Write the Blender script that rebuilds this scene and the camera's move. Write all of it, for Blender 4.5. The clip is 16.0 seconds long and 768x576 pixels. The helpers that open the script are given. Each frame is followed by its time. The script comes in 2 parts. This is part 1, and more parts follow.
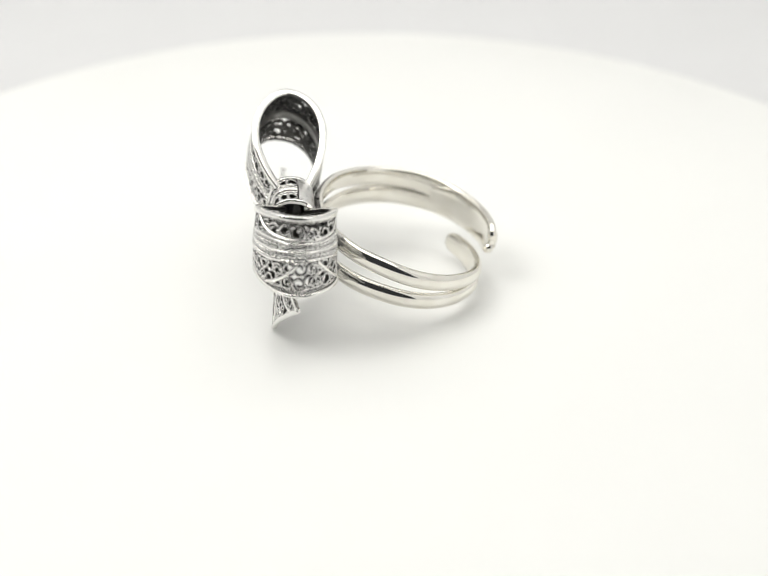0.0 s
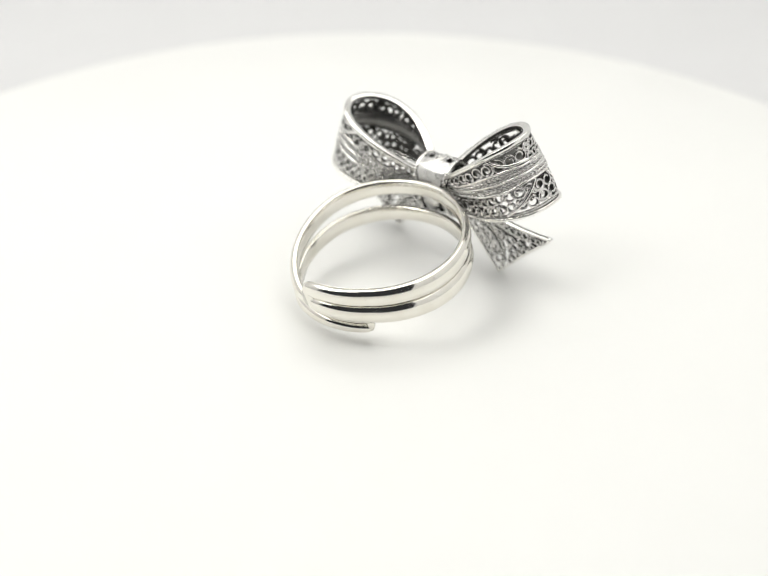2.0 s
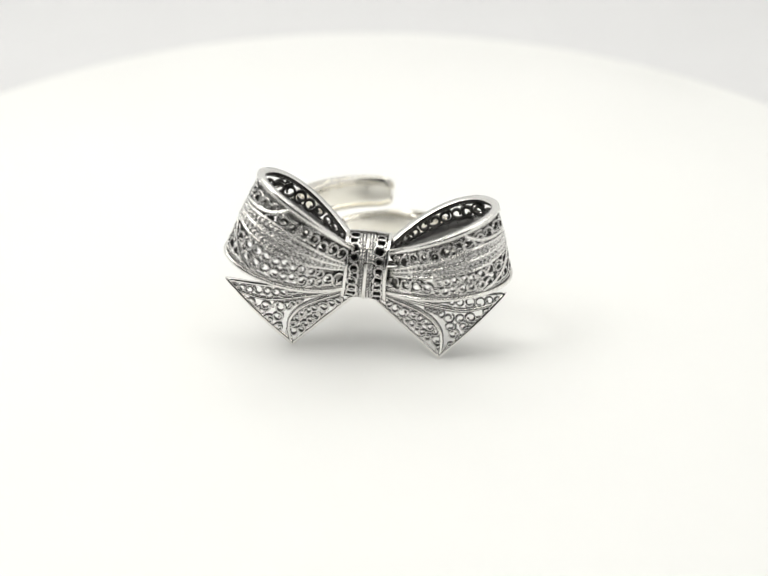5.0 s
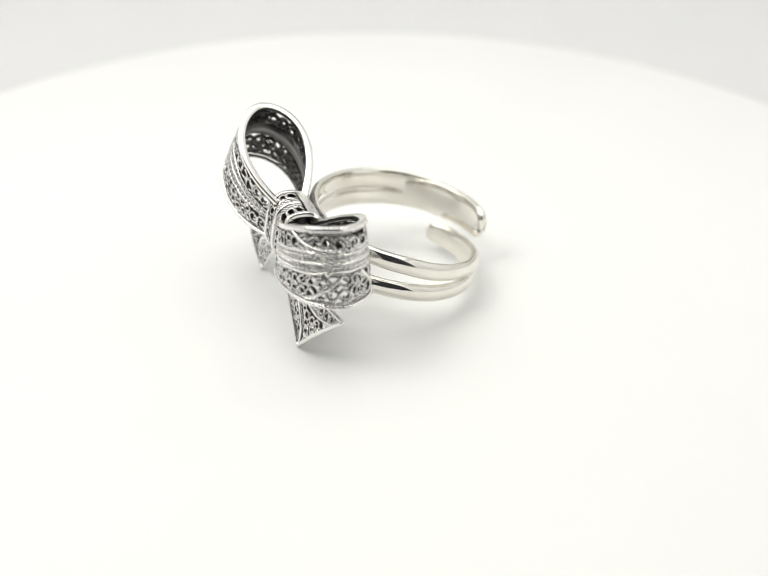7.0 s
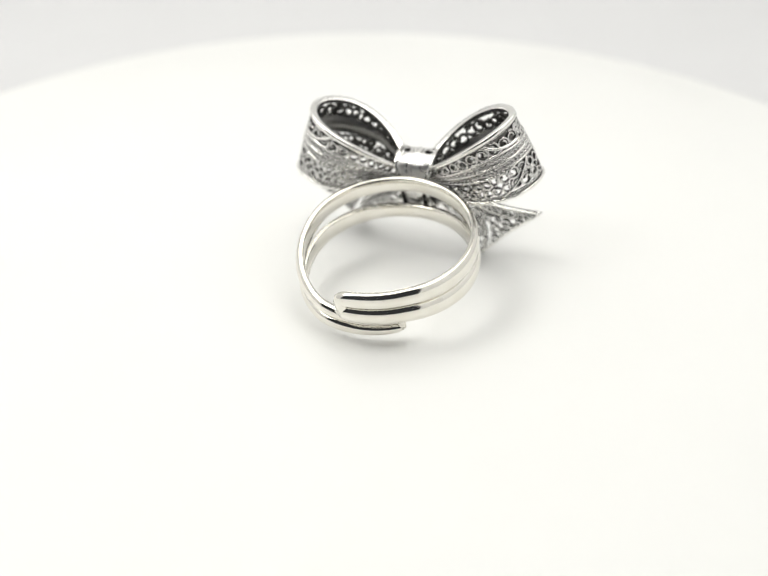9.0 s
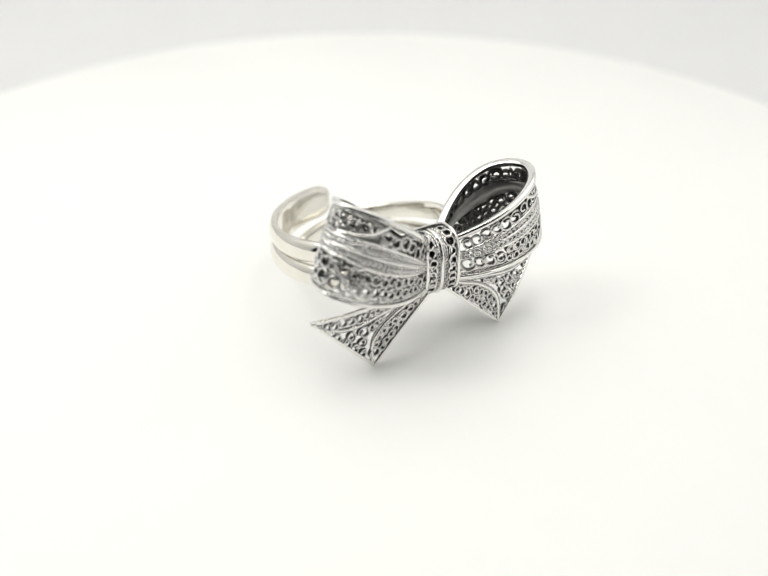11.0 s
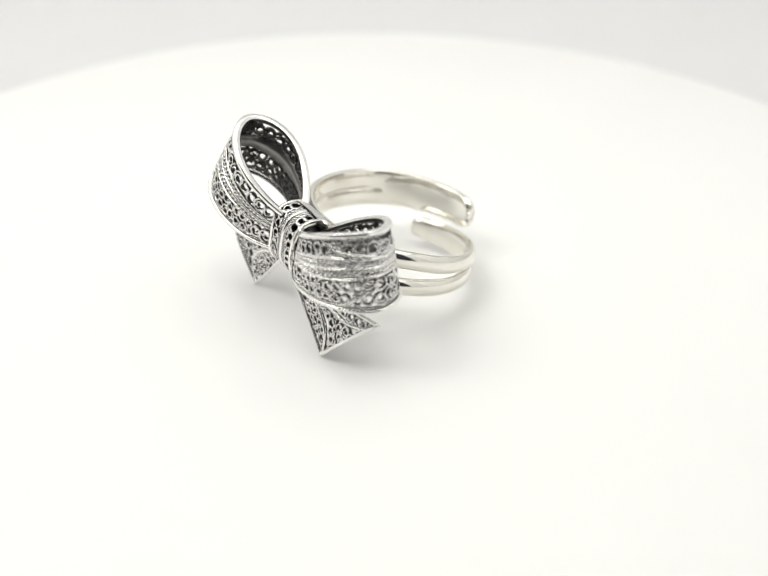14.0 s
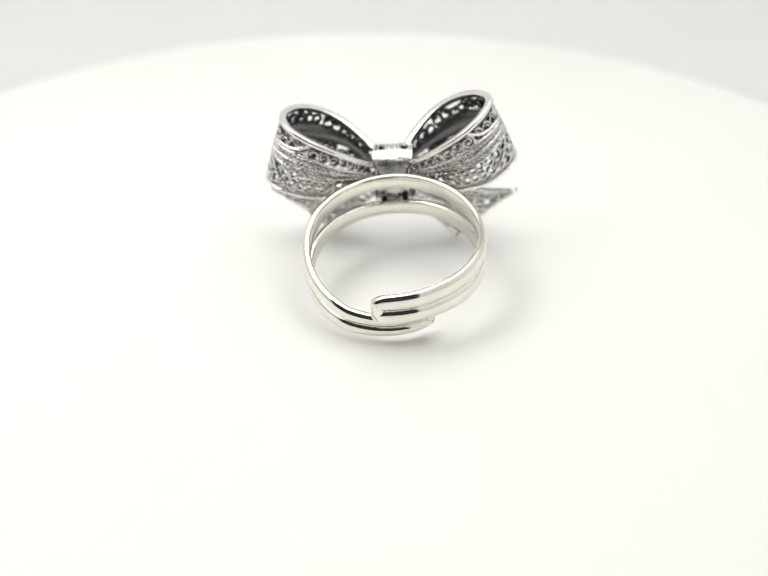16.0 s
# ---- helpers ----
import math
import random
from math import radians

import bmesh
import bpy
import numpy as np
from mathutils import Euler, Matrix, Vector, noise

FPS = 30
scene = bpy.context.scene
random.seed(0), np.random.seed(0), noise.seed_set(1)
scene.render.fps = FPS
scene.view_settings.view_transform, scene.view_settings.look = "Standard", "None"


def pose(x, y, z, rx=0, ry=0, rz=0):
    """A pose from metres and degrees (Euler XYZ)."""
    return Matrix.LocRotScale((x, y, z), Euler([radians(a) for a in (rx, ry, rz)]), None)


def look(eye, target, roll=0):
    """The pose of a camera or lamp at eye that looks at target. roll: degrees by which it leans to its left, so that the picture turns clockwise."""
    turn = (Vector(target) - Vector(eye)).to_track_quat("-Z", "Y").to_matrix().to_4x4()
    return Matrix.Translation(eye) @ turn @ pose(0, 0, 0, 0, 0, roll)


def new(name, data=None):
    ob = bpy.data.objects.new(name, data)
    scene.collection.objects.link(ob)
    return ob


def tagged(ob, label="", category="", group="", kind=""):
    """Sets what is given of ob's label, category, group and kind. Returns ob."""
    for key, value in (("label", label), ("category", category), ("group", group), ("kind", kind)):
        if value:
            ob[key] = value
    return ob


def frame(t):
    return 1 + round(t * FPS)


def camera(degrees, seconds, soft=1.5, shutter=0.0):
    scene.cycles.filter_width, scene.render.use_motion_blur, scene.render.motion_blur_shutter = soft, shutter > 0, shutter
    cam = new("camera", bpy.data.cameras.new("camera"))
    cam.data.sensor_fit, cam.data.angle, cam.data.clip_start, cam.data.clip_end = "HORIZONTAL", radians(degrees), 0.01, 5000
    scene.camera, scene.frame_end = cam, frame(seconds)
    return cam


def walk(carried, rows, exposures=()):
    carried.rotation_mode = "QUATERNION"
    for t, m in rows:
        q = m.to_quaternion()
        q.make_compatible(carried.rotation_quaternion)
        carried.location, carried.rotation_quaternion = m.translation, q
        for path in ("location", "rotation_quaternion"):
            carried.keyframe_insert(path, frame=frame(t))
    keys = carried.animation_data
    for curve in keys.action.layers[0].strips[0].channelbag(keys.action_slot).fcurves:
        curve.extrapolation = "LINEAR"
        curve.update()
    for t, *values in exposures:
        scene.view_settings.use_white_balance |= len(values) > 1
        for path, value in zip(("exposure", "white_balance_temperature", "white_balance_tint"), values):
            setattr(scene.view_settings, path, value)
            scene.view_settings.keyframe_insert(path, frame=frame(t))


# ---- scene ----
MM = 0.001
cam = camera(38.25, 16.0, soft=1.25)
EYE, AIM = (0.0, -0.09716, 0.06700), (0.00028, 0.0, -0.00004)
walk(cam, [(0.0, look(EYE, AIM, 0.89)), (16.0, look(EYE, AIM, 0.89))])
cam.data.dof.use_dof = True
cam.data.dof.focus_distance = 0.108
cam.data.dof.aperture_fstop = 18.0

# ---- turning: a slow sweep while the bow faces the lens, a fast one round the back ----
PERIOD = 7.278
TURNS = ((0.0, -280.3), (0.2, -266.3), (0.5, -245.6), (0.9, -218.8), (1.4, -184.3), (2.0, -145.9), (2.5, -112.4), (2.85, -89.0), (3.2, -65.9),
         (3.5, -48.3), (3.72, -37.4), (4.0, -29.0), (4.5, -14.6), (5.0, 0.0), (5.72, 21.1), (6.22, 35.8), (6.72, 50.7), (6.92, 58.0), (7.12, 70.0), (PERIOD, 79.7))


def turned(t):
    def swept(q):
        k = math.floor(q / PERIOD)
        return 360.0 * k + float(np.interp(q - k * PERIOD, [r[0] for r in TURNS], [r[1] for r in TURNS]))
    soft = [swept(t + d) for d in (-0.12, -0.06, 0.0, 0.06, 0.12)]
    return sum(soft) / len(soft)


# ---- light: a white light tent with a lamp panel in its roof ----
world = bpy.data.worlds.new("room")
world.use_nodes = True
world.node_tree.nodes["Background"].inputs["Color"].default_value = (0.9, 0.93, 1.0, 1)
world.node_tree.nodes["Background"].inputs["Strength"].default_value = 0.04
scene.world = world


def area_lamp(name, eye, target, sx, sy, watts, tint):
    data = bpy.data.lights.new(name, "AREA")
    data.shape, data.size, data.size_y, data.energy, data.color = "RECTANGLE", sx, sy, watts, tint
    ob = new(name, data)
    ob.matrix_world = look(eye, target)
    return ob


area_lamp("tent_lamp", (-0.02, 0.035, 0.333), (-0.02, 0.033, 0.0), 0.44, 0.34, 0.845, (1.0, 0.993, 0.947))
area_lamp("side_lamp", (-0.225, -0.06, 0.24), (0.0, 0.0, 0.0), 0.12, 0.24, 0.52, (1.0, 0.993, 0.947))
scene.view_settings.exposure = 0.0


# ---- materials ----
def material(name, base, rough, metal=0.0, scale=900.0, vary=0.08, bump=0.0, rvary=0.08, coarse=0.12, tint=None):
    m = bpy.data.materials.new(name)
    m.use_nodes = True
    nt = m.node_tree
    b = nt.nodes["Principled BSDF"]
    co = nt.nodes.new("ShaderNodeTexCoord")
    fine, wide = nt.nodes.new("ShaderNodeTexNoise"), nt.nodes.new("ShaderNodeTexNoise")
    fine.inputs["Scale"].default_value, fine.inputs["Detail"].default_value = scale, 6
    wide.inputs["Scale"].default_value, wide.inputs["Detail"].default_value = scale * coarse, 3
    nt.links.new(co.outputs["Object"], fine.inputs["Vector"])
    nt.links.new(co.outputs["Object"], wide.inputs["Vector"])
    add = nt.nodes.new("ShaderNodeMath")
    add.operation = "ADD"
    nt.links.new(fine.outputs["Fac"], add.inputs[0])
    nt.links.new(wide.outputs["Fac"], add.inputs[1])
    ramp = nt.nodes.new("ShaderNodeValToRGB")
    lo, hi = ramp.color_ramp.elements
    lo.position, hi.position = 0.3, 0.75
    dark = tint or tuple(c * (1 - 2 * vary) for c in base)
    lo.color, hi.color = (*dark, 1), (*base, 1)
    half = nt.nodes.new("ShaderNodeMath")
    half.operation = "MULTIPLY"
    half.inputs[1].default_value = 0.5
    nt.links.new(add.outputs[0], half.inputs[0])
    nt.links.new(half.outputs[0], ramp.inputs["Fac"])
    nt.links.new(ramp.outputs["Color"], b.inputs["Base Color"])
    mr = nt.nodes.new("ShaderNodeMapRange")
    mr.inputs["From Min"].default_value, mr.inputs["From Max"].default_value = 0.3, 0.7
    mr.inputs["To Min"].default_value, mr.inputs["To Max"].default_value = max(rough - rvary, 0.02), rough + rvary
    nt.links.new(fine.outputs["Fac"], mr.inputs["Value"])
    nt.links.new(mr.outputs["Result"], b.inputs["Roughness"])
    b.inputs["Metallic"].default_value = metal
    if bump:
        bp = nt.nodes.new("ShaderNodeBump")
        bp.inputs["Strength"].default_value, bp.inputs["Distance"].default_value = bump, 0.0001
        nt.links.new(fine.outputs["Fac"], bp.inputs["Height"])
        nt.links.new(bp.outputs["Normal"], b.inputs["Normal"])
    return m


SILVER = material("polished_silver", (0.94, 0.93, 0.90), 0.2, 1.0, 700, 0.05, 0.12, 0.05)
WIRE = material("filigree_silver", (0.84, 0.83, 0.81), 0.22, 1.0, 1500, 0.16, 0.3, 0.08)
PATINA = material("oxidised_silver", (0.095, 0.093, 0.09), 0.38, 1.0, 1300, 0.22, 0.4, 0.1)
BAND = material("worn_silver_band", (0.93, 0.915, 0.87), 0.10, 1.0, 420, 0.05, 0.12, 0.04, tint=(0.80, 0.77, 0.69))
SCORCHED = material("scorched_silver", (0.55, 0.54, 0.52), 0.3, 1.0, 1600, 0.1, 0.8, 0.12, coarse=0.35, tint=(0.03, 0.029, 0.028))
AGED = material("aged_silver", (0.34, 0.335, 0.325), 0.42, 1.0, 1500, 0.2, 0.9, 0.1)
HAMMERED = material("hammered_silver", (0.8, 0.79, 0.77), 0.3, 1.0, 2600, 0.08, 0.9, 0.06)
PLATE = material("white_plastic", (0.86, 0.86, 0.845), 0.42, 0.0, 60, 0.01, 0.02, 0.05)
SHEET = material("pale_grey_sheet", (0.715, 0.715, 0.725), 0.8, 0.0, 700, 0.02, 0.3, 0.05)
FABRIC = material("white_tent_fabric", (0.86, 0.86, 0.862), 0.8, 0.0, 900, 0.02, 0.3, 0.05)


# ---- mesh building ----
class Build:
    def __init__(self):
        self.v, self.f, self.m = [], [], []
        self.both = False

    def sweep(self, pts, nrm, profile, closed=False, worn=0.25, caps=True):
        """A profile of (out, side) offsets swept along pts; nrm: outward directions. Faces that look outwards are worn bright (slot 0), the rest keep their patina (slot 1)."""
        pts, nrm = np.asarray(pts, float), np.asarray(nrm, float)
        n = len(pts)
        tan = (np.roll(pts, -1, 0) - np.roll(pts, 1, 0)) if closed else np.gradient(pts, axis=0)
        tan /= np.linalg.norm(tan, axis=1, keepdims=True) + 1e-12
        nrm = nrm - tan * (nrm * tan).sum(1, keepdims=True)
        nrm /= np.linalg.norm(nrm, axis=1, keepdims=True) + 1e-12
        side = np.cross(tan, nrm)
        base = len(self.v)
        prof = np.asarray(profile, float)
        if prof.ndim == 2:
            prof = np.repeat(prof[None], n, 0)
        k = prof.shape[1]
        ring = pts[:, None] + nrm[:, None] * prof[:, :, :1] + side[:, None] * prof[:, :, 1:]
        self.v += ring.reshape(-1, 3).tolist()
        mean = prof[0].mean(0)
        for i in range(n if closed else n - 1):
            j = (i + 1) % n
            for a in range(k):
                b = (a + 1) % k
                self.f.append((base + i * k + a, base + i * k + b, base + j * k + b, base + j * k + a))
                mid = (prof[0][a] + prof[0][b]) / 2 - mean
                rise = mid[0] / (np.hypot(*mid) + 1e-12)
                self.m.append(0 if (abs(rise) if self.both else rise) > worn else 1)
        if caps and not closed:
            if caps != "end":
                self.f.append(tuple(base + a for a in range(k))[::-1])
                self.m.append(0)
            self.f.append(tuple(base + (n - 1) * k + a for a in range(k)))
            self.m.append(0)

    def wire(self, pts, nrm, radius, k=6, **more):
        self.sweep(pts, nrm, [(radius * math.cos(2 * math.pi * a / k), radius * math.sin(2 * math.pi * a / k)) for a in range(k)], **more)

    def rope(self, pts, nrm, radius, pitch, k=5, strands=2, hand=1):
        pts, nrm = np.asarray(pts, float), np.asarray(nrm, float)
        step = np.r_[0, np.cumsum(np.linalg.norm(np.diff(pts, axis=0), axis=1))]
        d = np.linspace(0, step[-1], max(8, int(step[-1] / pitch * 7)))
        p = np.stack([np.interp(d, step, pts[:, i]) for i in range(3)], 1)
        q = np.stack([np.interp(d, step, nrm[:, i]) for i in range(3)], 1)
        tan = np.gradient(p, axis=0)
        tan /= np.linalg.norm(tan, axis=1, keepdims=True)
        side = np.cross(tan, q)
        for s in range(strands):
            a = 2 * math.pi * (hand * d / pitch + s / strands)
            off = q * np.cos(a)[:, None] + side * np.sin(a)[:, None]
            self.wire(p + off * radius * 0.5, q, radius * 0.62, k, caps=False, worn=0.5)

    def sheet(self, fn, us, vs, mat=0):
        base, nv = len(self.v), len(vs)
        for u in us:
            for w in vs:
                self.v.append(list(fn(u, w)))
        for i in range(len(us) - 1):
            for j in range(nv - 1):
                a = base + i * nv + j
                self.f.append((a, a + nv, a + nv + 1, a + 1))
                self.m.append(mat)

    def ob(self, name, mats, parent=None, label="", smooth=True):
        me = bpy.data.meshes.new(name)
        me.from_pydata(self.v, [], self.f)
        for m in mats:
            me.materials.append(m)
        me.polygons.foreach_set("material_index", [min(i, len(mats) - 1) for i in self.m])
        me.polygons.foreach_set("use_smooth", [smooth] * len(self.f))
        me.update()
        o = new(name, me)
        if parent:
            o.parent = parent
        return tagged(o, label)


def rect(out, side, shift=0.0, bev=0.3):
    """A rectangle with cut corners, out x side."""
    a, b = out / 2, side / 2
    c = min(a, b) * bev
    return [(shift + x, y) for x, y in ((a, -b + c), (a, b - c), (a - c, b), (-a + c, b), (-a, b - c), (-a, -b + c), (-a + c, -b), (a - c, -b))]


# ---- curved surfaces of the bow, in the ring's own space (metres) ----
def bez(p0, p1, p2, p3, t):
    return (1 - t) ** 3 * p0 + 3 * (1 - t) ** 2 * t * p1 + 3 * (1 - t) * t * t * p2 + t ** 3 * p3


class Loop:
    """One loop: a ribbon that leaves the knot in front, folds at the far end and returns behind, between two bent rims. s runs along it, v from its lower to its upper rim.
    A rim: knot in front, pull, fold, half width of the fold, pull, knot behind (mm)."""
    def __init__(self, side, low, top):
        self.side, self.low, self.top = side, np.array(low, float), np.array(top, float)

    def rim(self, r, s):
        p0, c1, f, d, c2, p1 = r
        t = np.where(s < 0.5, s * 2, s * 2 - 1)[..., None]
        return np.where(s[..., None] < 0.5, bez(p0, c1, f - d, f, t), bez(f, f + d, c2, p1, t))

    def __call__(self, s, v):
        s, v = np.broadcast_arrays(np.asarray(s, float), np.asarray(v, float))
        p = self.rim(self.low, s) * (1 - v[..., None]) + self.rim(self.top, s) * v[..., None]
        swell = np.sin(np.pi * v) * np.sin(np.pi * s)
        p = p + np.stack([0.12 * swell, swell * np.where(s < 0.5, -0.35, 0.2) * np.abs(np.cos(np.pi * s)), 0 * s], -1)
        return p * np.array((self.side, 1.0, 1.0)) * MM

    out = 1.0

    def normal(self, s, v):
        e = 1e-3
        a = self(np.clip(np.asarray(s) + e, 0, 1), v) - self(np.clip(np.asarray(s) - e, 0, 1), v)
        b = self(s, np.asarray(v) + e) - self(s, np.asarray(v) - e)
        n = np.cross(a, b) * self.side * self.out
        return n / (np.linalg.norm(n, axis=-1, keepdims=True) + 1e-15)


class Tail(Loop):
    """A ribbon end that spreads from the knot to a slanted cut between its tip and its outer corner. v: 0 along the inner edge, 1 along the upper edge."""
    def __init__(self, side, tip, corner, bulge):
        self.side, self.tip, self.corner, self.bulge = side, np.array(tip), np.array(corner), bulge

    def __call__(self, s, v):
        s, v = np.asarray(s, float)[..., None], np.asarray(v, float)[..., None]
        k0, k1 = np.array((0.9, 0.6, -3.0)), np.array((1.3, 0.5, -1.6))
        end = self.tip + (self.corner - self.tip) * v
        p = k0 + (k1 - k0) * v
        p = p + (end - p) * s
        sag = np.sin(np.pi * np.clip(s, 0, 1)) * (0.7 + 0.3 * v)
        p = p + sag * np.array((0.0, -self.bulge, 0.0)) + np.sin(np.pi * s) * v * np.array((0.0, 0.0, -0.7))
        p = p + np.array((0.0, -0.5, 0.0)) * np.sin(np.pi * v) * s
        return p * np.array((self.side, 1.0, 1.0)) * MM

    out = 1.0


class Knot(Loop):
    """The band round the middle: s runs round it from the middle of its back, v across."""
    side = 1

    def __init__(self):
        pass

    def __call__(self, s, v):
        s, v = np.asarray(s, float), np.asarray(v, float)
        a = 2 * np.pi * s
        c, d = np.cos(a), np.sin(a)
        y = 1.75 + 2.05 * np.sign(c) * np.abs(c) ** 0.75
        z = 3.0 * np.sign(d) * np.abs(d) ** 0.7 - 0.35
        half = 1.84 + 0.2 * (z / 3.0) ** 2 - np.where(c > 0, 0.45 * np.abs(c) * (0.5 - z / 6.0), 0.0)
        x = half * (2 * v - 1)
        return np.stack([x, y, z], -1) * MM

    out = 1.0


# ---- filigree on such a surface ----
def trace(surf, path, lift=0.0):
    s, v = np.array([p[0] for p in path], float), np.array([p[1] for p in path], float)
    n = surf.normal(s, v)
    return surf(s, v) + n * lift, n


def smooth_path(keys, n=40):
    k = np.array(keys, float)
    t = np.linspace(0, len(k) - 1, n)
    out = []
    for q in t:
        i = min(int(q), len(k) - 2)
        f = q - i
        p0, p1, p2, p3 = k[max(i - 1, 0)], k[i], k[i + 1], k[min(i + 2, len(k) - 1)]
        out.append(0.5 * ((2 * p1) + (p2 - p0) * f + (2 * p0 - 5 * p1 + 4 * p2 - p3) * f * f + (3 * p1 - p0 - 3 * p2 + p3) * f ** 3))
    return out


def pace(surf, s, v):
    e = 2e-3
    a = np.linalg.norm(surf(min(s + e, 1), v) - surf(max(s - e, 0), v)) / (min(s + e, 1) - max(s - e, 0))
    b = np.linalg.norm(surf(s, v + e) - surf(s, v - e)) / (2 * e)
    return max(a, 1e-5), max(b, 1e-5)


def square(surf, s, v):
    """How far a millimetre along the ribbon and one square across it go in s and v: ds/along, ds/across, dv/across."""
    e = 2e-3
    js = (surf(min(s + e, 1), v) - surf(max(s - e, 0), v)) / (min(s + e, 1) - max(s - e, 0)) / MM
    jv = (surf(s, v + e) - surf(s, v - e)) / (2 * e) / MM
    long = np.linalg.norm(js) + 1e-9
    skew = float(jv @ js) / long
    across = math.sqrt(max(float(jv @ jv) - skew * skew, 1e-6))
    return 1 / long, -skew / across / long, 1 / across


def scroll(build, surf, s, v, rho, wire, rng, deep=3.0, coil=(1.1, 1.5)):
    """One curl of wire: a spiral that winds in from its rim."""
    sa, sc, vc = square(surf, s, v)
    start, way = rng.uniform(0, 2 * math.pi), rng.choice((-1, 1))
    turns = rng.uniform(*coil)
    path = []
    for i in range(21):
        f = i / 20
        r = rho / MM * (1 - 0.62 * (coil[1] - 0.9) / 0.6 * f ** 1.5)
        g = start + way * 2 * math.pi * turns * f
        x, y = r * math.cos(g), r * math.sin(g)
        path.append((min(max(s + x * sa + y * sc, 0.0), 1.0), v + y * vc))
    p, n = trace(surf, path, rng.uniform(-0.04, 0.04) * MM)
    build.sweep(p, n, rect(deep * wire, 1.3 * wire, -0.4 * wire), worn=0.75)


def fill(surf, s0, s1, low, high, rng, big=0.58, wire=0.15, each=None, both=False, deep=3.0, coil=(1.1, 1.5)):
    """Rows of scrolls between the lines low(s) and high(s). each(build) is called for every scroll."""
    s = s0
    while s < s1:
        lo, hi = low(s), high(s)
        a = pace(surf, s, (lo + hi) / 2)[0]
        tall = (hi - lo) / square(surf, s, (lo + hi) / 2)[2]
        if tall < 0.35:
            s += 0.2 * MM / a
            continue
        rows = max(1, int(round(tall / (2 * big))))
        rho = min(tall / rows / 2 * 0.97, big * 1.15)
        for r in range(rows):
            bd = Build()
            bd.both = both
            scroll(bd, surf, s + rho * MM / a * (1 + 0.25 * (r % 2)), lo + (hi - lo) * (r + 0.5 + rng.uniform(-0.09, 0.09)) / rows, rho * rng.uniform(0.92, 1.16) * MM, wire * MM, rng, deep, coil)
            each(bd)
        s += rng.uniform(1.6, 1.85) * rho * MM / a


def merge(target, bd):
    base = len(target.v)
    target.v += bd.v
    target.f += [tuple(base + i for i in f) for f in bd.f]
    target.m += bd.m


RING = tagged(new("bow_ring"), "silver filigree bow ring with split open band on turntable", "ring")


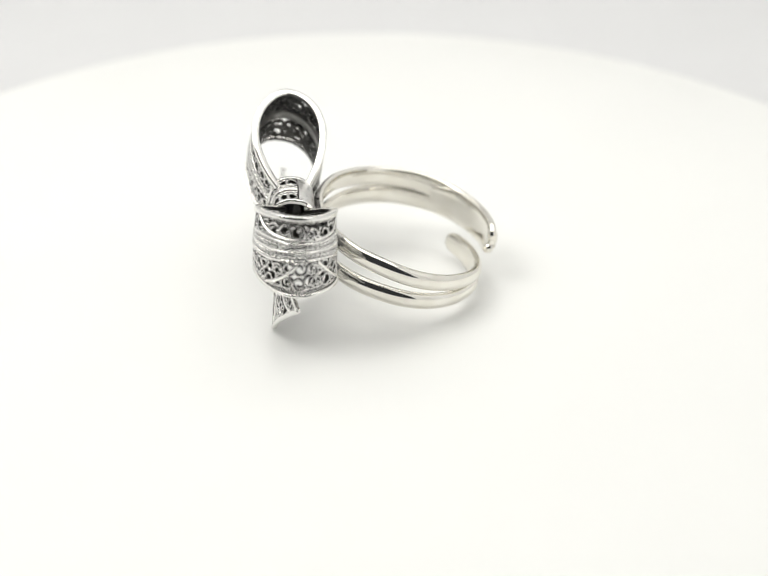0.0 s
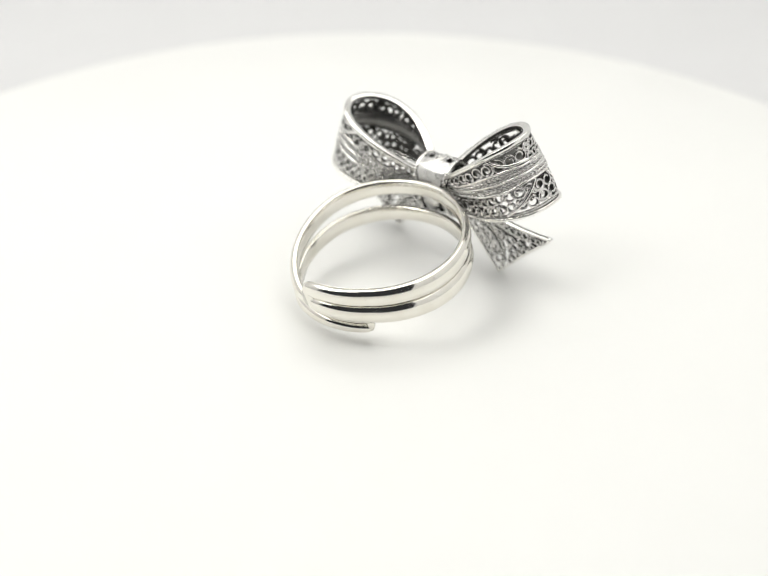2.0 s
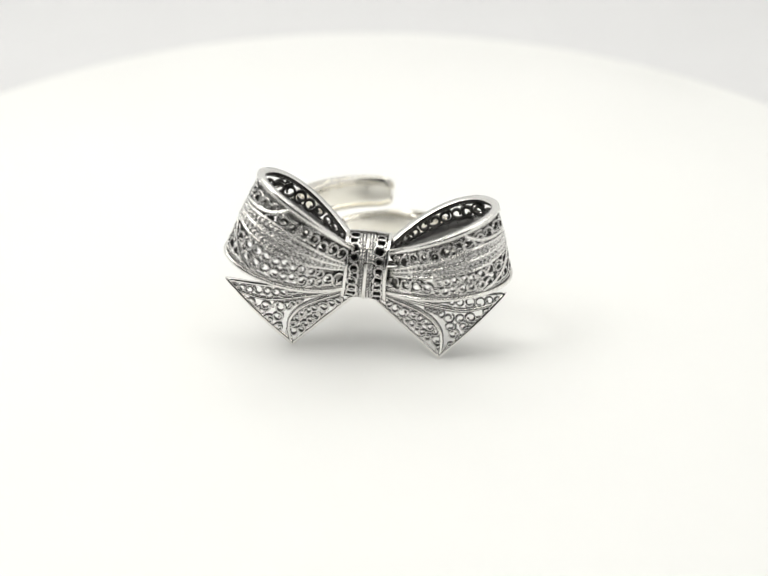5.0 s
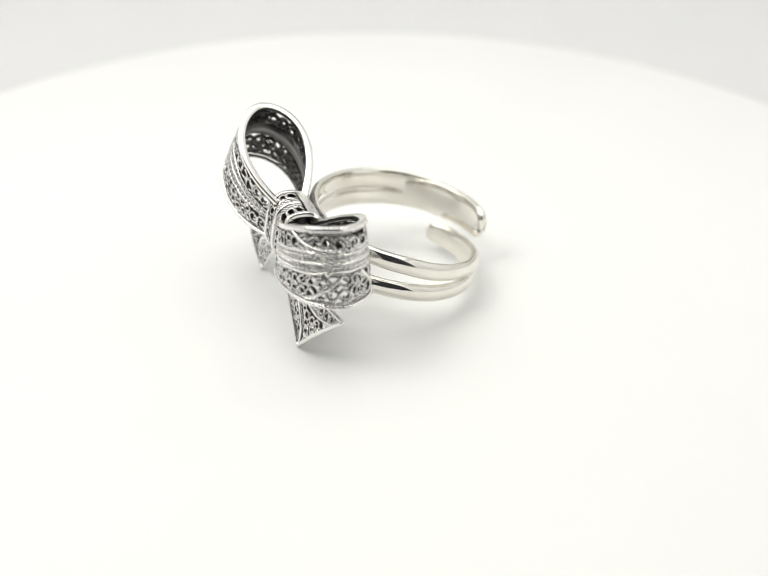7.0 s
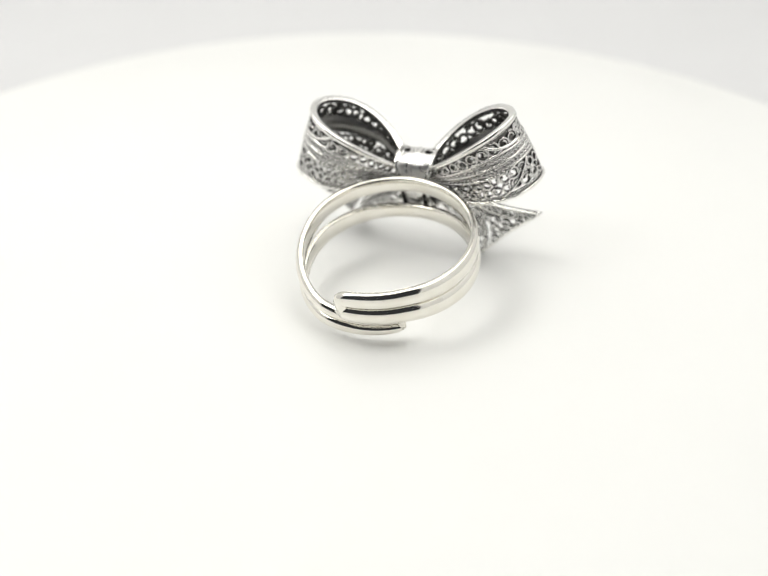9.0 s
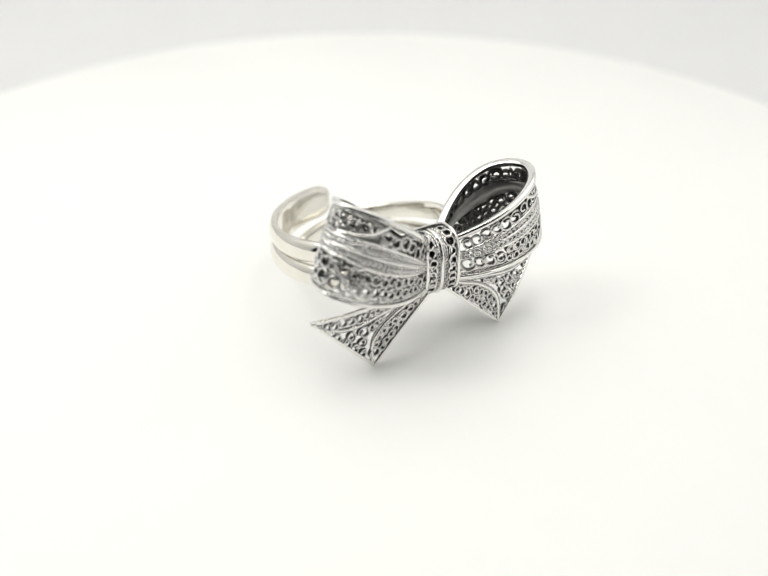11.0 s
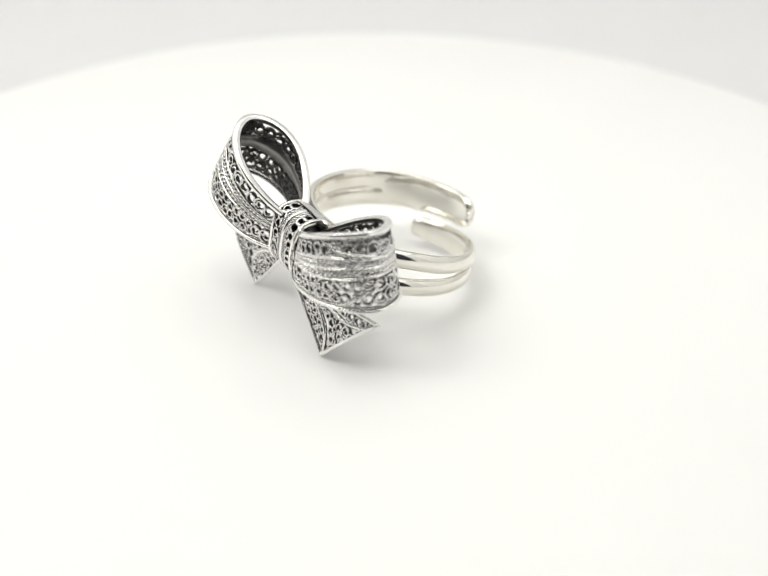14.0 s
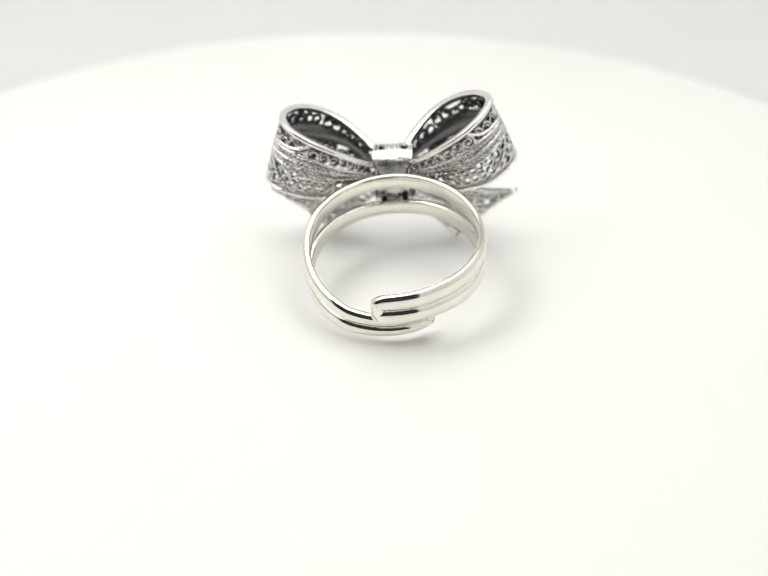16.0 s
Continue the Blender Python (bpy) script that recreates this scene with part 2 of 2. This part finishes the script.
def make_loop(side, low, top, seed):
    rng = random.Random(seed)
    surf = Loop(side, low, top)
    S = np.linspace(0.0, 1.0, 120)
    b = Build()
    for v, w, hgt in ((1.0, 0.74, 0.46), (0.0, 0.50, 0.36)):
        p, n = trace(surf, [(s, v) for s in S])
        b.sweep(p, n, [(o * MM, q * MM) for o, q in rect(w, hgt, 0.02)], worn=-0.9)
    loop = b.ob("loop", [SILVER, PATINA], RING, "open ribbon loop in silver filigree with polished rim")
    # thin wire beside each rim
    for v in (0.055, 0.945):
        b = Build()
        p, n = trace(surf, [(s, v) for s in S])
        b.rope(p, n, 0.12 * MM, 0.5 * MM)
        b.ob("edge_rope", [WIRE, PATINA], loop)
    # bright veins and the braid along the middle, round the fold
    wide = lambda s: 0.115 * (0.5 + 0.8 * math.sin(math.pi * min(min(s, 1 - s) / 0.5, 0.8)))
    core = lambda s: 0.5 + 0.07 * math.sin(1.57 * min(min(s, 1 - s) / 0.5, 1.0))
    line = np.linspace(0.01, 0.99, 110)
    for o in (-1.0, 0.0, 1.0):
        b = Build()
        p, n = trace(surf, [(s, core(s) + o * wide(s)) for s in line], 0.07 * MM)
        b.both = True
        b.wire(p, n, 0.15 * MM, 6, worn=0.2)
        b.ob("vein", [SILVER, PATINA], loop)
    for o, hand in ((-0.78, 1), (-0.53, -1), (-0.26, 1), (0.26, -1), (0.53, 1), (0.78, -1)):
        b = Build()
        p, n = trace(surf, [(s, core(s) + o * wide(s)) for s in line])
        b.rope(p, n, 0.2 * MM, 1.0 * MM, hand=hand)
        b.ob("braid", [WIRE, PATINA], loop)
    b = Build()
    p, n = trace(surf, [(s, core(s)) for s in line], -0.16 * MM)
    half = [0.94 * wide(s) * pace(surf, s, core(s))[1] for s in line]
    b.sweep(p, n, [[(0.04 * MM, -h), (0.04 * MM, h), (-0.04 * MM, h), (-0.04 * MM, -h)] for h in half], worn=2.0)
    b.ob("backing_strip", [AGED, AGED], loop)
    # leaf-shaped veins that branch to the rims near the fold
    for keys in (((0.30, 0.05), (0.36, 0.16), (0.42, 0.32), (0.455, 0.44)), ((0.70, 0.05), (0.64, 0.16), (0.58, 0.32), (0.545, 0.44)),
                 ((0.24, 0.95), (0.30, 0.80), (0.37, 0.74), (0.46, 0.72)), ((0.76, 0.95), (0.70, 0.80), (0.63, 0.74), (0.54, 0.72))):
        b = Build()
        p, n = trace(surf, smooth_path(keys, 30), 0.06 * MM)
        b.both = True
        b.wire(p, n, 0.19 * MM, 6, worn=0.2)
        b.ob("vein", [SILVER, PATINA], loop)
    rest = Build()
    for s0, s1 in ((0.03, 0.5), (0.5, 0.97)):
        each = (lambda bd: bd.ob("scroll", [WIRE, PATINA], loop)) if s0 < 0.5 else (lambda bd: merge(rest, bd))
        fill(surf, s0, s1, lambda s: 0.075, lambda s: core(s) - wide(s) - 0.02, rng, each=each)
        fill(surf, s0, s1, lambda s: core(s) + wide(s) + 0.02, lambda s: 0.925, rng, each=each)
    tagged(rest.ob("scrollwork", [WIRE, PATINA], loop), kind="stuff")
    return loop


def make_tail(side, tip, corner, bulge, seed):
    rng = random.Random(seed)
    surf = Tail(side, tip, corner, bulge)
    b = Build()
    b.both = True
    line = [(s, 0.0) for s in np.linspace(0, 1, 30)] + [(1.0, v) for v in np.linspace(0.04, 0.96, 20)] + [(s, 1.0) for s in np.linspace(1, 0, 30)]
    p, n = trace(surf, line)
    b.sweep(p, n, [(o * MM, q * MM) for o, q in rect(0.5, 0.3, 0.0)], worn=-0.2)
    tail = b.ob("tail", [SILVER, PATINA], RING, "pointed ribbon tail in silver filigree")
    veins = (((0.0, 0.45), (0.4, 0.50), (0.75, 0.32), (1.0, 0.02)), ((0.0, 0.62), (0.45, 0.70), (0.8, 0.72), (1.0, 0.86)))
    for keys in veins:
        for o, r, kind in ((0.0, 0.17, "vein"), (0.06, 0.12, "braid"), (-0.06, 0.12, "braid")):
            b = Build()
            b.both = True
            p, n = trace(surf, [(s, v + o * (1.25 - s)) for s, v in smooth_path(keys, 40)], 0.04 * MM if kind == "vein" else 0)
            if kind == "vein":
                b.wire(p, n, r * MM, 6, worn=-0.2)
            else:
                b.rope(p, n, r * MM, 0.46 * MM)
            b.ob(kind, [SILVER if kind == "vein" else WIRE, PATINA], tail)
    a = np.array(smooth_path(veins[0], 60))
    c = np.array(smooth_path(veins[1], 60))
    first = lambda s: float(np.interp(s, a[:, 0], a[:, 1]))
    second = lambda s: float(np.interp(s, c[:, 0], c[:, 1]))
    each = lambda bd: bd.ob("scroll", [WIRE, PATINA], tail)
    fill(surf, 0.15, 0.985, lambda s: 0.035, lambda s: first(s) - 0.06 * (1.25 - s) - 0.02, rng, 0.50, 0.145, each, True, 2.8)
    fill(surf, 0.22, 0.985, lambda s: first(s) + 0.06 * (1.25 - s) + 0.02, lambda s: second(s) - 0.06 * (1.25 - s) - 0.02, rng, 0.50, 0.145, each, True, 2.8)
    fill(surf, 0.30, 0.985, lambda s: second(s) + 0.06 * (1.25 - s) + 0.02, lambda s: 0.965, rng, 0.46, 0.14, each, True, 2.8)
    return tail


def make_knot():
    rng = random.Random(5)
    surf = Knot()
    S = np.linspace(0, 1, 91)[:-1]
    b = Build()
    for v in (0.0, 1.0):
        p, n = trace(surf, [(s, v) for s in S])
        b.sweep(p, n, [(o * MM, q * MM) for o, q in rect(0.5, 0.34, 0.05)], closed=True, worn=-0.9)
    knot = b.ob("knot", [SILVER, PATINA], RING, "filigree band wrapped round the bow's middle")
    for v, r in ((0.5, 0.22),):
        b = Build()
        p, n = trace(surf, [(s, v) for s in np.linspace(0.235, 0.86, 64)], 0.06 * MM)
        b.wire(p, n, r * MM, 6, worn=-0.2)
        b.ob("vein", [SILVER, PATINA], knot)
    for v in (0.34, 0.415, 0.585, 0.66):
        b = Build()
        p, n = trace(surf, [(s, v) for s in np.linspace(0.235, 0.86, 64)])
        b.rope(p, n, 0.15 * MM, 0.7 * MM)
        b.ob("braid", [WIRE, PATINA], knot)
    each = lambda bd: bd.ob("scroll", [WIRE, PATINA], knot)
    fill(surf, 0.24, 0.8, lambda s: 0.06, lambda s: 0.31, rng, 0.5, 0.15, each, coil=(0.96, 1.04))
    fill(surf, 0.24, 0.8, lambda s: 0.69, lambda s: 0.94, rng, 0.5, 0.15, each, coil=(0.96, 1.04))
    # plain plate that closes the wrap behind, and the dark gathered ribbon inside
    b = Build()
    us, vs = np.linspace(-0.10, 0.235, 30), np.linspace(0.0, 1.0, 13)
    dent = lambda u, v: 0.24 + 0.07 * noise.noise(Vector((u * 26, v * 5, 1.3))) + 0.12 * math.sin(math.pi * v)
    taper = lambda u, v: 0.5 + (v - 0.5) * (1.0 - 0.5 * max(0.0, min(1.0, (0.16 - u) / 0.26)))
    b.sheet(lambda u, v: surf(u, taper(u, v)) + surf.normal(u % 1.0, taper(u, v)) * dent(u, v) * MM, us, vs)
    b.sheet(lambda u, v: surf(u, taper(u, v)) - surf.normal(u % 1.0, taper(u, v)) * 0.25 * MM, us[::-1], vs, 1)
    b.ob("back_plate", [HAMMERED, PATINA], knot, "plain silver plate closing the knot behind")
    b = Build()
    k = [(1.3 * MM * math.cos(2 * math.pi * i / 14), 2.3 * MM * math.sin(2 * math.pi * i / 14)) for i in range(14)]
    b.sweep([(x * MM, 1.75 * MM, 0) for x in (-1.7, -0.8, 0, 0.8, 1.7)], [(0, 1, 0)] * 5, k, worn=2.0)
    b.ob("gathered_ribbon", [PATINA, PATINA], knot)
    return knot


def make_band():
    cx, cy, ro = -0.2, 13.4, 9.42
    halves = (
        # turn, middle height, total height, gap between the rails
        (1, ((0, -1.1, 5.2, 1.9), (40, -1.2, 5.1, 1.5), (70, -1.5, 4.9, 1.1), (95, -2.2, 4.4, 0.7), (130, -3.1, 3.7, 0.2), (155, -3.6, 3.0, 0.08), (180, -4.0, 2.6, 0.05), (209, -4.4, 2.2, 0.04))),
        (-1, ((0, -1.1, 5.2, 1.9), (40, -1.1, 5.0, 1.1), (60, -1.3, 4.8, 0.35), (80, -1.4, 4.6, 0.1), (100, -1.4, 4.5, 0.06), (130, -1.2, 4.2, 0.06), (160, -0.9, 3.9, 0.05), (180, -0.7, 3.7, 0.05), (191, -0.65, 3.4, 0.04))),
    )
    for turn, rows in halves:
        rows = np.array(rows, float)
        end = rows[-1, 0]
        phi = np.linspace(0, end, 110)
        mid, tall, gap = (np.interp(phi, rows[:, 0], rows[:, i]) for i in (1, 2, 3))
        ker = np.hanning(15) / np.hanning(15).sum()
        mid, tall, gap = (np.convolve(np.pad(x, 7, mode="edge"), ker, "valid") for x in (mid, tall, gap))
        for sign in (1, -1):
            h = (tall - gap) / 2
            taper = np.array([0.4 + 0.6 * math.sqrt(max(1 - (1 - min((end - f) / 8.0, 1.0)) ** 2, 0.0)) for f in phi])
            h = h * taper
            zc = mid + sign * (gap + h) / 2
            a = np.radians(phi) * turn
            shrink = np.where(phi > 150, (phi - 150) / 60 * (1.5 if turn > 0 else -0.9), 0.0)
            out = np.stack([np.sin(a), -np.cos(a), np.zeros_like(a)], 1)
            pts = np.stack([cx + np.sin(a) * (ro - 0.45 - shrink), cy - np.cos(a) * (ro - 0.45 - shrink), zc], 1)
            # rounded outside, flat inside; drawn in to a blunt round tip at the free end
            prof = []
            for i in range(len(phi)):
                hh = h[i] / 2
                arc = [(-0.1 + 0.55 * math.cos(g), hh * math.sin(g)) for g in np.linspace(-1.5, 1.5, 15)]
                prof.append([(o * MM, q * MM) for o, q in arc + [(-0.32, hh * 0.98), (-0.42, hh * 0.85), (-0.42, -hh * 0.85), (-0.32, -hh * 0.98)]])
            b = Build()
            b.sweep(pts * MM, out, prof, worn=-2.0, caps="end")
            # left dark by the soldering torch where the rail meets the bow
            k = len(prof[0])
            for i in range(len(phi) - 1):
                for a in range(k):
                    edge = 40 + 7 * noise.noise(Vector((a * 0.8, turn, sign))) + 4 * noise.noise(Vector((i * 1.7, a * 2.1, 0.5)))
                    if phi[i] < edge and a < 14:
                        b.m[i * k + a] = 1
            b.ob("band_rail", [BAND, SCORCHED], RING, "plain polished silver rail of the open band")
        # smooth liner that joins the two rails inside the free end
        use = phi > end - 85
        a = np.radians(phi[use]) * turn
        far = ro - 0.86 + 0.25 * np.clip(1 - (phi[use] - end + 85) / 25.0, 0, 1) - np.where(phi[use] > 150, (phi[use] - 150) / 60 * (1.5 if turn > 0 else -0.9), 0.0)
        prof = []
        for f, h in zip(phi[use], tall[use]):
            left = min((end - f) / 8.0, 1.0)
            hh = h / 2 * 0.98 * min(max((f - end + 85) / 40.0, 0.02), 1.0) ** 0.5 * (0.4 + 0.6 * math.sqrt(max(1 - (1 - left) ** 2, 0.0)))
            full = 0.1 + 0.82 * min(max((f - end + 7.0) / 4.5, 0.0), 1.0) ** 0.5
            prof.append([(o * MM, q * MM) for o, q in ((full, -hh * 0.65), (full, hh * 0.65), (full * 0.45, hh * 1.01), (-0.1, hh * 0.9), (-0.12, hh * 0.4), (-0.12, -hh * 0.4), (-0.1, -hh * 0.9), (full * 0.45, -hh * 1.01))])
        b = Build()
        b.sweep(np.stack([cx + np.sin(a) * far, cy - np.cos(a) * far, mid[use]], 1) * MM, np.stack([np.sin(a), -np.cos(a), np.zeros_like(a)], 1), prof, worn=-2.0)
        b.ob("band_tip", [BAND], RING, "smooth rounded free end of the band")


make_loop(-1, ((1.0, 0.6, -1.9), (5.8, -3.4, -2.9), (13.1, 1.0, 0.8), (-0.6, 4.6, 0.2), (6.2, 6.2, -1.5), (1.5, 3.0, -0.5)),
          ((1.28, 0.5, 1.8), (5.3, -5.1, 6.2), (10.3, 1.0, 8.0), (0.0, 2.05, 0.0), (7.1, 6.95, 6.8), (1.5, 2.9, 1.5)), 1)
make_loop(1, ((1.6, 0.8, -2.2), (6.0, -4.8, -1.3), (13.6, 2.9, 0.3), (-1.0, 3.6, 0.9), (7.0, 6.4, -1.8), (1.6, 3.0, -0.5)),
          ((1.6, 1.0, 1.5), (7.0, -5.3, 5.4), (11.3, 1.57, 7.05), (-0.42, 2.59, -0.04), (7.14, 6.51, 6.4), (1.8, 2.9, 1.3)), 2)
make_tail(-1, (6.6, 2.0, -9.65), (13.3, 1.9, -3.3), -0.1, 3)
make_tail(1, (7.85, 0.75, -8.8), (13.5, 2.0, -1.9), -0.1, 4)
make_knot()
make_band()


# ---- turntable and tent ----
def make_turntable(radius=0.0733, thick=0.018):
    n = 160

    def lathe(rim):
        b = Build()
        for r, z in rim:
            for i in range(n):
                a = 2 * math.pi * i / n
                b.v.append((max(r, 1e-5) * math.cos(a), max(r, 1e-5) * math.sin(a), z))
        for j in range(len(rim) - 1):
            for i in range(n):
                k = (i + 1) % n
                b.f.append((j * n + i, (j + 1) * n + i, (j + 1) * n + k, j * n + k))
                b.m.append(0)
        return b
    top = lathe([(0.0, 0.0), (radius - 0.0016, 0.0), (radius - 0.0005, -0.0005), (radius, -0.0016), (radius, -0.004), (0.0, -0.004)]).ob("turntable", [PLATE])
    tagged(top, "round glossy white turntable carrying the silver ring", "turntable")
    lathe([(radius - 0.003, -0.0041), (radius - 0.003, -thick + 0.001), (radius - 0.004, -thick), (0.0, -thick)]).ob("base", [PLATE], top)
    return top


TABLE = make_turntable()


def slab(name, x0, x1, y0, y1, z0, z1, mat, label=""):
    bm = bmesh.new()
    bmesh.ops.create_cube(bm, size=1.0)
    for v in bm.verts:
        v.co = Vector(((x0 + x1) / 2 + v.co.x * (x1 - x0), (y0 + y1) / 2 + v.co.y * (y1 - y0), (z0 + z1) / 2 + v.co.z * (z1 - z0)))
    me = bpy.data.meshes.new(name)
    bm.to_mesh(me)
    bm.free()
    me.materials.append(mat)
    return tagged(new(name, me), label, kind="structure")


slab("floor", -0.24, 0.24, -0.14, 0.30, -0.021, -0.018, SHEET, "pale grey sheet under the turntable in the light tent")
slab("wall_north", -0.24, 0.24, 0.30, 0.303, -0.021, 0.34, FABRIC, "white fabric back wall of the light tent")
slab("wall_east", 0.24, 0.243, -0.14, 0.303, -0.021, 0.34, FABRIC, "white fabric side wall of the light tent")
slab("wall_west", -0.243, -0.24, -0.14, 0.303, -0.021, 0.34, FABRIC, "white fabric side wall of the light tent")
slab("ceiling", -0.243, 0.243, -0.14, 0.303, 0.34, 0.343, FABRIC, "white fabric roof of the light tent")
slab("wall_south", 0.095, 0.243, -0.143, -0.14, -0.021, 0.343, FABRIC, "white fabric front flap of the light tent")


def motions():
    seat = pose(-0.0015, -0.0109, 0.00955, -9, 4, -3.2)
    times = [i * 0.1 for i in range(161)]
    walk(RING, [(t, pose(0, 0, 0, 0, 0, -turned(t)) @ seat) for t in times])
    walk(TABLE, [(t, pose(0, 0, 0, 0, 0, -turned(t))) for t in times])


motions()
